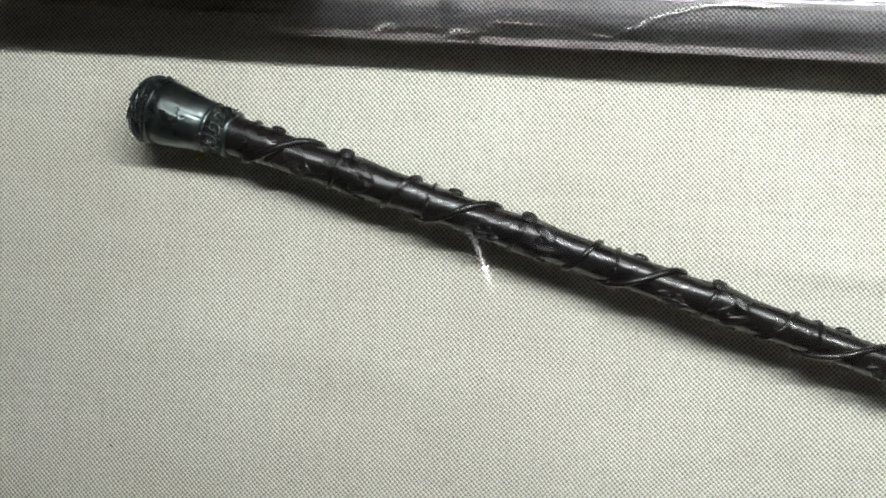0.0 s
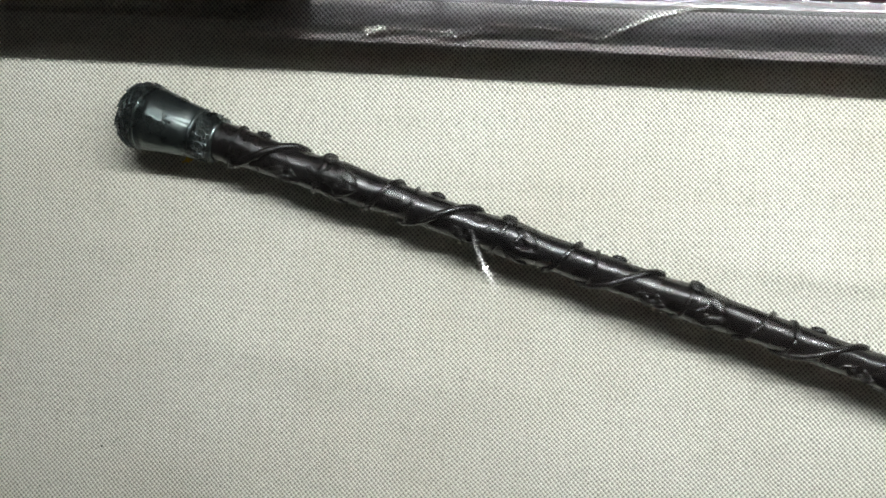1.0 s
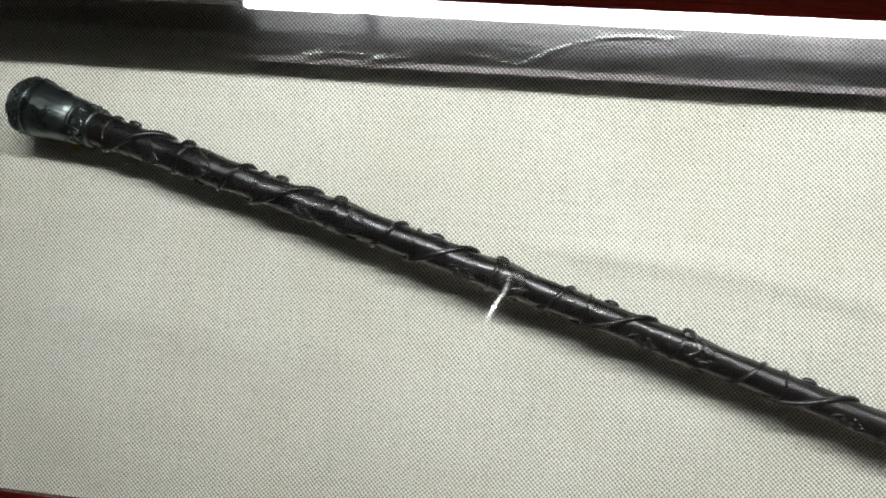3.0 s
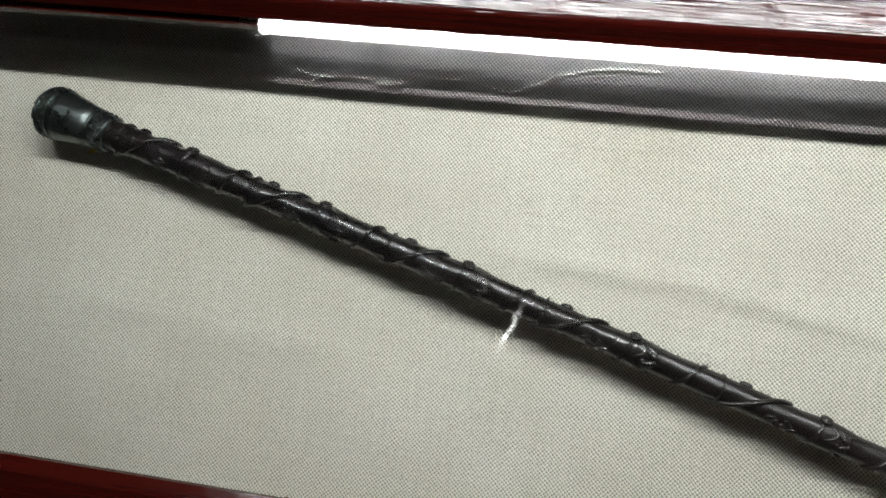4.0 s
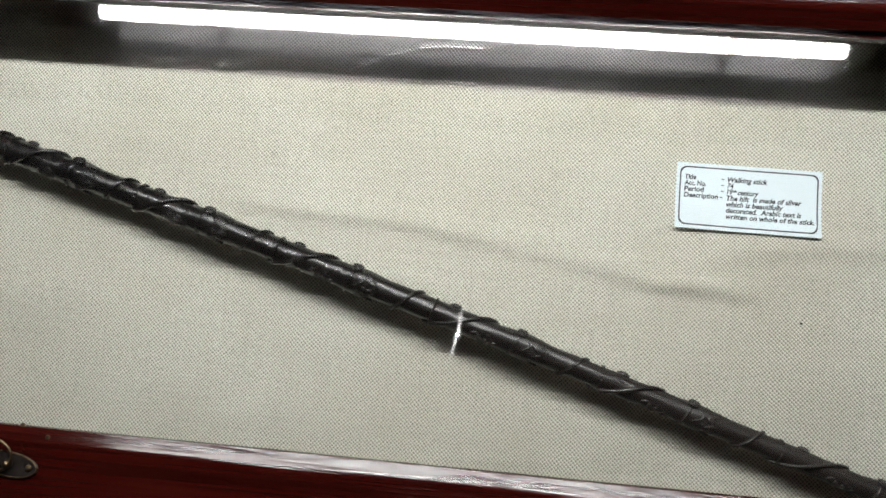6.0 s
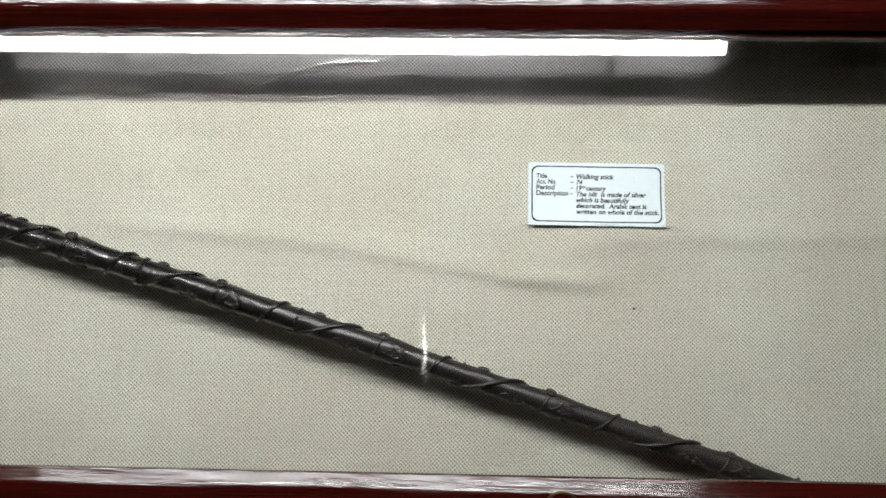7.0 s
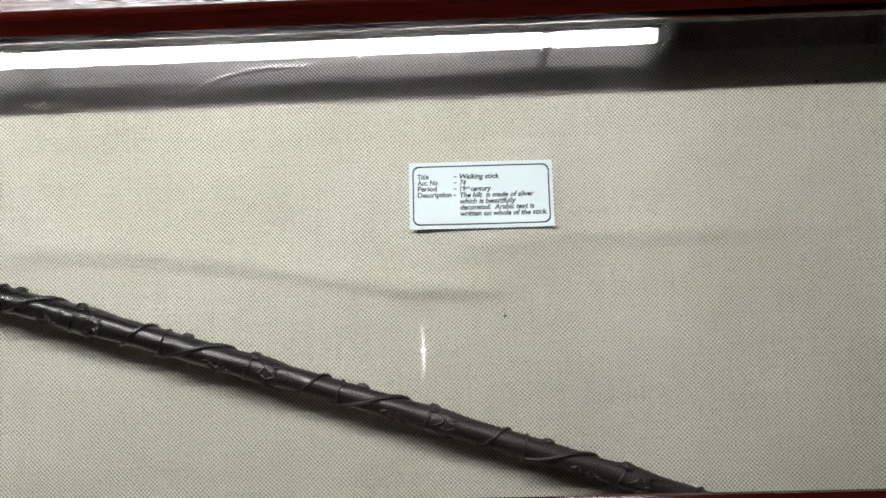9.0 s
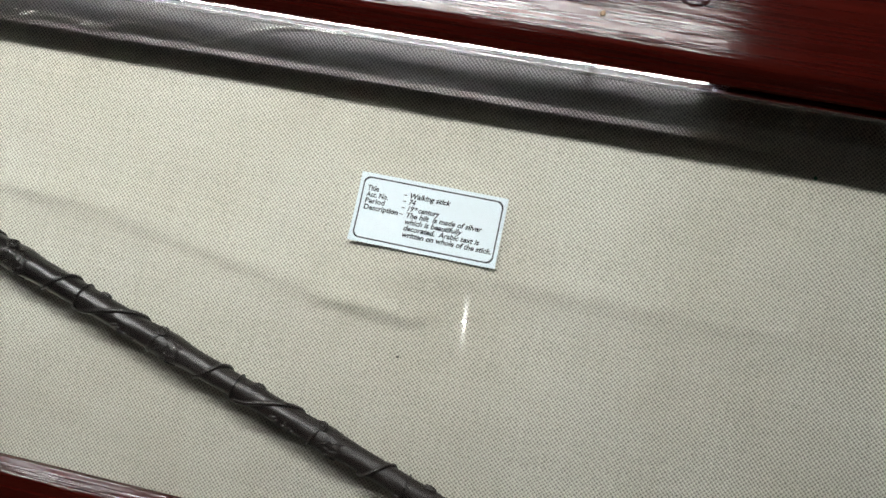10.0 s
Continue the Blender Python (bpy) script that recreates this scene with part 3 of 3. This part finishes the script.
def make_stick():
    stick = new("walking_stick")
    tagged(stick, "dark carved wooden walking stick with tarnished silver hilt", "walking stick")
    d = (STICK_END - STICK_START).normalized()
    side = Vector((0, 0, 1)).cross(d).normalized()
    up = d.cross(side)
    m = Matrix((d, side, up)).transposed().to_4x4()
    stick.matrix_world = Matrix.Translation(STICK_START) @ m
    # shaft with slight swellings at each carved joint
    prof = []
    n = 700
    for i in range(n + 1):
        s = 0.0535 + (STICK_LENGTH - 0.0535) * i / n
        r = shaft_radius(s)
        for k in KNOTS[1:]:
            r += 0.0014 * math.exp(-((s - k - 0.005) / 0.011) ** 2)
        prof.append((s, r))
    bent("shaft", lathe_x(prof, 48, rough=0.045), STICK, stick, smooth=True)
    # silver hilt
    cap = [(0.0, 0.0012), (0.0008, 0.0065), (0.0030, 0.0112), (0.0052, 0.0150), (0.0085, 0.0168), (0.0112, 0.0174), (0.0141, 0.0173)]
    bent("pommel", lathe_x(cap, 64, rough=0.03), CHASED, stick, "chased silver pommel cap", True)
    bent("pommel_ring", lathe_x([(0.0138, 0.0165), (0.0140, 0.0177), (0.0149, 0.0180), (0.0158, 0.0177), (0.0160, 0.0165)], 64), SILVER, stick, smooth=True)
    grip = [(0.0156, 0.0171), (0.0205, 0.0166), (0.0260, 0.0158), (0.0316, 0.0149), (0.0372, 0.0140), (0.0423, 0.0131)]
    bent("grip", lathe_x(grip, 64, rough=0.012), SILVER, stick, "plain flared silver grip with small dents", True)
    bent("grip_ring", lathe_x([(0.0418, 0.0125), (0.0420, 0.0134), (0.0428, 0.0136), (0.0435, 0.0134), (0.0437, 0.0125)], 64), SILVER, stick, smooth=True)
    bent("collar", lathe_x([(0.0432, 0.0130), (0.0465, 0.0127), (0.0502, 0.0123), (0.0535, 0.0119)], 64, rough=0.05), CHASED, stick, "chased silver collar", True)
    bent("collar_ring", lathe_x([(0.0530, 0.0108), (0.0532, 0.0120), (0.0539, 0.0123), (0.0548, 0.0120), (0.0551, 0.0104)], 64), SILVER, stick, smooth=True)
    # raised scrolls on the pommel and collar
    rng = random.Random(11)
    for k in range(9):
        q0 = 2 * math.pi * k / 9
        pts = []
        for i in range(9):
            t = i / 8
            s = 0.0042 + 0.0088 * t
            r = 0.0142 + 0.0036 * math.sin(min(1, t * 1.25) * math.pi / 2)
            q = q0 + 0.55 * math.sin(t * 5.5)
            pts.append((s, r * math.sin(q), r * math.cos(q)))
        bent("scroll", sweep(smooth_line(pts, 3), 0.00055, 6), SILVER, stick, smooth=True)
    for k in range(12):
        q0 = 2 * math.pi * k / 12
        pts = []
        for i in range(10):
            a = i / 9 * 5.2
            s = 0.0484 + 0.0032 * math.cos(a) * (1 - i / 16)
            q = q0 + 0.22 * math.sin(a) * (1 - i / 16)
            pts.append((s, 0.0127 * math.sin(q), 0.0127 * math.cos(q)))
        bent("scroll", sweep(smooth_line(pts, 3), 0.0005, 6), SILVER, stick, smooth=True)
    # carving, joint by joint
    for i, (a, b) in enumerate(zip(KNOTS, KNOTS[1:])):
        p = b - a
        worn = 1.0 - 0.06 * i
        turns = [(0.245, -95), (0.39, 95), (0.45, 265), (0.83, 450), (0.955, 627), (1.005, 810)]
        if i == 0:
            turns = turns[2:]
        pts, fat = [], []
        for (f0, q0), (f1, q1) in zip(turns, turns[1:]):
            for j in range(14):
                t = j / 14
                s = a + p * (f0 + (f1 - f0) * t)
                pts.append(on_stick(s, math.radians(q0 + (q1 - q0) * t), 0.0006))
                fat.append((0.00205 if f1 - f0 > 0.2 else 0.00175) * worn)
        fat[0] = fat[-1] = 0.0004
        bent("vine_band", sweep(pts, fat, 8), RELIEF, stick, smooth=True)
        # thin turned ring
        s = a + p * 0.485
        ring = [on_stick(s, 2 * math.pi * j / 32, 0.0006) for j in range(33)]
        bent("thin_ring", sweep(ring, 0.0011 * worn, 6), RELIEF, stick, smooth=True)
        # bud on the far edge
        c = on_stick(a + p * 0.60, math.radians(85), 0.0001)
        bent("bud", ball(c, (0.0042, 0.0022, 0.0024), sub=2), RELIEF, stick, smooth=True)
        # small leaf spray below the long band
        for df, q, length, w, turn in ((0.745, -26, 0.0090, 0.0046, 0.5), (0.79, -52, 0.0100, 0.0052, -0.4), (0.83, -24, 0.0070, 0.0042, -0.7), (0.86, -50, 0.0080, 0.0046, 0.6)):
            bent("leaf", carved_leaf(a + p * df, math.radians(q), length * worn, w * worn, 0.0015 * worn, turn), RELIEF, stick, smooth=True)
        for df, q, r in ((0.775, -30, 0.0015), (0.815, -40, 0.0018), (0.85, -30, 0.0013)):
            bent("leaf_bead", ball(on_stick(a + p * df, math.radians(q), 0.0005), (r * worn * 1.2, r * worn, r * worn), sub=2), RELIEF, stick, smooth=True)
        # eye and petals at the joint
        if b < STICK_LENGTH - 0.02:
            eye = []
            for j in range(25):
                q = 2 * math.pi * j / 24
                eye.append(on_stick(b + 0.0028 * math.cos(q), math.radians(56) + 0.30 * math.sin(q), 0.0024))
            bent("eye_ring", sweep(eye, 0.00125 * worn, 8), RELIEF, stick, smooth=True)
            bent("eye_bead", ball(on_stick(b, math.radians(56), 0.0014), (0.0024, 0.0024, 0.0024)), RELIEF, stick, smooth=True)
            # a curled leaf rolls out of the eye, with two smaller ones under it
            for ds, q, length, w, h, turn in ((0.0105, 22, 0.0190, 0.0075, 0.0023, -0.42), (0.0120, -28, 0.0150, 0.0062, 0.0019, 0.35), (0.0075, -62, 0.0130, 0.0060, 0.0017, -0.3)):
                bent("leaf", carved_leaf(b + ds, math.radians(q), length * worn, w * worn, h * worn, turn), RELIEF, stick, smooth=True)
            for ds, q0, q1 in ((0.0010, 50, -22), (0.0165, 34, -8), (0.0150, -36, -80)):
                curl = [on_stick(b + ds + 0.0062 * math.sin(j / 10 * math.pi) * (1 if ds < 0.01 else -1), math.radians(q0 + (q1 - q0) * j / 10), 0.0010) for j in range(11)]
                bent("leaf_stem", sweep(curl, [0.0004 + 0.0010 * worn * math.sin((j + 0.6) / 11.2 * math.pi) for j in range(11)], 6), RELIEF, stick, smooth=True)
            for ds, q in ((0.011, 18), (0.0135, 28), (0.008, -20), (0.0145, -12)):
                bent("petal_bead", ball(on_stick(b + ds, math.radians(q), 0.0005), (0.0020, 0.0014, 0.0014), sub=2), RELIEF, stick, smooth=True)
    return stick


make_stick()


# ---------------------------------------------------------------- the caption card
def text_mesh(name, words, width, height, x, y, parent, lean=0.18, bold=0.03):
    """Words as a thin mesh, fitted to a width, with the base line at (x, y)."""
    curve = bpy.data.curves.new(name, "FONT")
    curve.body = words
    curve.size = 1.0
    curve.shear = lean
    curve.offset = bold
    curve.resolution_u = 3
    tmp = bpy.data.objects.new(name, curve)
    scene.collection.objects.link(tmp)
    me = bpy.data.meshes.new_from_object(tmp.evaluated_get(bpy.context.evaluated_depsgraph_get()))
    bpy.data.objects.remove(tmp)
    bpy.data.curves.remove(curve)
    xs = [v.co.x for v in me.vertices]
    k = width / (max(xs) - min(xs))
    for v in me.vertices:
        v.co = Vector(((v.co.x - min(xs)) * k + x, v.co.y * height + y, card_lift(0, y) + 0.00018 + 0.00002))
    for v in me.vertices:
        v.co.z = card_lift(v.co.x, v.co.y) + 0.0002
    me.materials.clear()
    me.materials.append(INK)
    ob = new(name, me)
    ob.parent = parent
    return ob


CARD_W, CARD_H = 0.0928, 0.0437


def card_lift(x, y):
    """The card's curl: its lower corners stand a little off the cloth."""
    u, v = x / CARD_W, 0.5 - y / CARD_H
    return 0.0003 + 0.0050 * max(0.0, v - 0.3) ** 2 * (0.5 + 3.2 * u * u)


def make_card():
    bm = bmesh.new()
    nx, ny = 24, 12
    layers = []
    for dz in (0.00016, -0.00014):
        layers.append([[bm.verts.new((CARD_W * (i / nx - 0.5), CARD_H * (j / ny - 0.5), card_lift(CARD_W * (i / nx - 0.5), CARD_H * (j / ny - 0.5)) + dz))
                        for i in range(nx + 1)] for j in range(ny + 1)])
    top, low = layers
    for j in range(ny):
        for i in range(nx):
            bm.faces.new((top[j][i], top[j][i + 1], top[j + 1][i + 1], top[j + 1][i]))
            bm.faces.new((low[j][i], low[j + 1][i], low[j + 1][i + 1], low[j][i + 1]))
    for i in range(nx):
        bm.faces.new((top[0][i + 1], top[0][i], low[0][i], low[0][i + 1]))
        bm.faces.new((top[ny][i], top[ny][i + 1], low[ny][i + 1], low[ny][i]))
    for j in range(ny):
        bm.faces.new((top[j][0], top[j + 1][0], low[j + 1][0], low[j][0]))
        bm.faces.new((top[j + 1][nx], top[j][nx], low[j][nx], low[j + 1][nx]))
    card = new("caption_card")
    tagged(card, "white printed caption card with curling corners on cloth", "caption card")
    cx, cy = 5.497 * U, 0.4395 * U
    card.matrix_world = pose(cx, cy, FLOOR_Z + max(cloth_height(cx + a * 0.04, cy + b * 0.02) for a in (-1, 0, 1) for b in (-1, 0, 1)), 0, 0, -0.4)
    part("paper", bm, PAPER, card)
    # rounded border line
    hw, hh, r = 0.0442, 0.0195, 0.0042
    loop = []
    for qx, qy, start in ((hw - r, hh - r, 0), (-hw + r, hh - r, 90), (-hw + r, -hh + r, 180), (hw - r, -hh + r, 270)):
        for k in range(9):
            q = math.radians(start + k * 11.25)
            loop.append((qx + r * math.cos(q), qy + r * math.sin(q)))
    dense = []
    for (ax, ay), (bx, by) in zip(loop, loop[1:] + loop[:1]):
        steps = max(1, int(math.hypot(bx - ax, by - ay) / 0.004))
        dense += [(ax + (bx - ax) * k / steps, ay + (by - ay) * k / steps) for k in range(steps)]
    bm = bmesh.new()
    pairs = []
    for x, y in dense:
        f = (1 - 0.00085 / hw, 1 - 0.00085 / hh)
        pairs.append((bm.verts.new((x, y, card_lift(x, y) + 0.0002)), bm.verts.new((x * f[0], y * f[1], card_lift(x, y) + 0.0002))))
    for (a, b), (c, d) in zip(pairs, pairs[1:] + pairs[:1]):
        bm.faces.new((a, b, d, c))
    part("border_line", bm, INK, card)
    px = CARD_W / 241
    def at(x, y):
        return (x - 926.5) * px, (320.5 - y) * px
    lines = [("Title", 820, 292, 19, 0.05), ("Acc. No.", 820, 302.2, 36, 0.05), ("Period", 820, 312.6, 33, 0.05), ("Description", 820, 323.2, 57, 0.05),
             ("\u2013", 881, 292, 5, 0.0), ("\u2013", 881, 302.2, 5, 0.0), ("\u2013", 881, 312.6, 5, 0.0), ("\u2013", 880, 323.2, 5, 0.0),
             ("Walking stick", 891, 292.6, 67, 0.22), ("74", 891, 303, 11, 0.22), ("19", 891, 313.4, 10, 0.22), ("century", 909, 313.6, 35, 0.22),
             ("The hilt  is made of silver", 891, 324.2, 124, 0.22), ("which is beautifully", 891, 334.8, 94, 0.22),
             ("decorated.  Arabic text is", 891, 345.2, 124, 0.22), ("written on whole of the stick.", 891, 355.8, 145, 0.22)]
    for words, x, y, w, lean in lines:
        lx, ly = at(x, y)
        text_mesh("dash" if len(words) == 1 else "text_line", words, w * px, 0.0046, lx, ly, card, lean)
    lx, ly = at(901.5, 309.8)
    text_mesh("text_line", "th", 6.5 * px, 0.0025, lx, ly, card, 0.22)


make_card()


# ---------------------------------------------------------------- small things on the cloth
def make_specks():
    def z(x, y):
        return FLOOR_Z + cloth_height(x, y)
    x, y = 8.317 * U, -1.021 * U
    tagged(part("map_pin", ball((x, y, z(x, y) + 0.0014), (0.0022, 0.0022, 0.0016)), PIN, smooth=True), "small white pin head pressed into the cloth", "pin")
    for x, y, r in ((-1.705 * U, -1.19 * U, 0.0007),):
        tagged(part("lint_speck", ball((x, y, z(x, y) + r * 0.3), (r * 1.3, r, r * 0.5), sub=1), FLUFF, smooth=True), "tiny dark lint speck on the cloth", "lint")
    tagged(part("lint_speck", ball((0.5114, -0.0379, GLASS_TOP + 0.0002), (0.0009, 0.0007, 0.0004), sub=1), FLUFF, smooth=True), "tiny dark speck lying on the glass pane", "lint")
    x, y = 7.89 * U, 1.165 * U
    tagged(part("paint_speck", ball((x, y, z(x, y)), (0.0012, 0.0012, 0.0005), sub=1), GREEN, smooth=True), "tiny green speck on the cloth", "speck")
    x, y = -0.1140, 0.0542
    rng = random.Random(2)
    pts = [(x + rng.uniform(-0.004, 0.004), y + rng.uniform(-0.0025, 0.0025), z(x, y) + 0.0006 + 0.0004 * k) for k in range(9)]
    tagged(part("thread_scrap", sweep(smooth_line(pts, 4), 0.0005, 5), YELLOW, smooth=True), "tangled yellow thread scrap beneath the hilt", "thread")


make_specks()
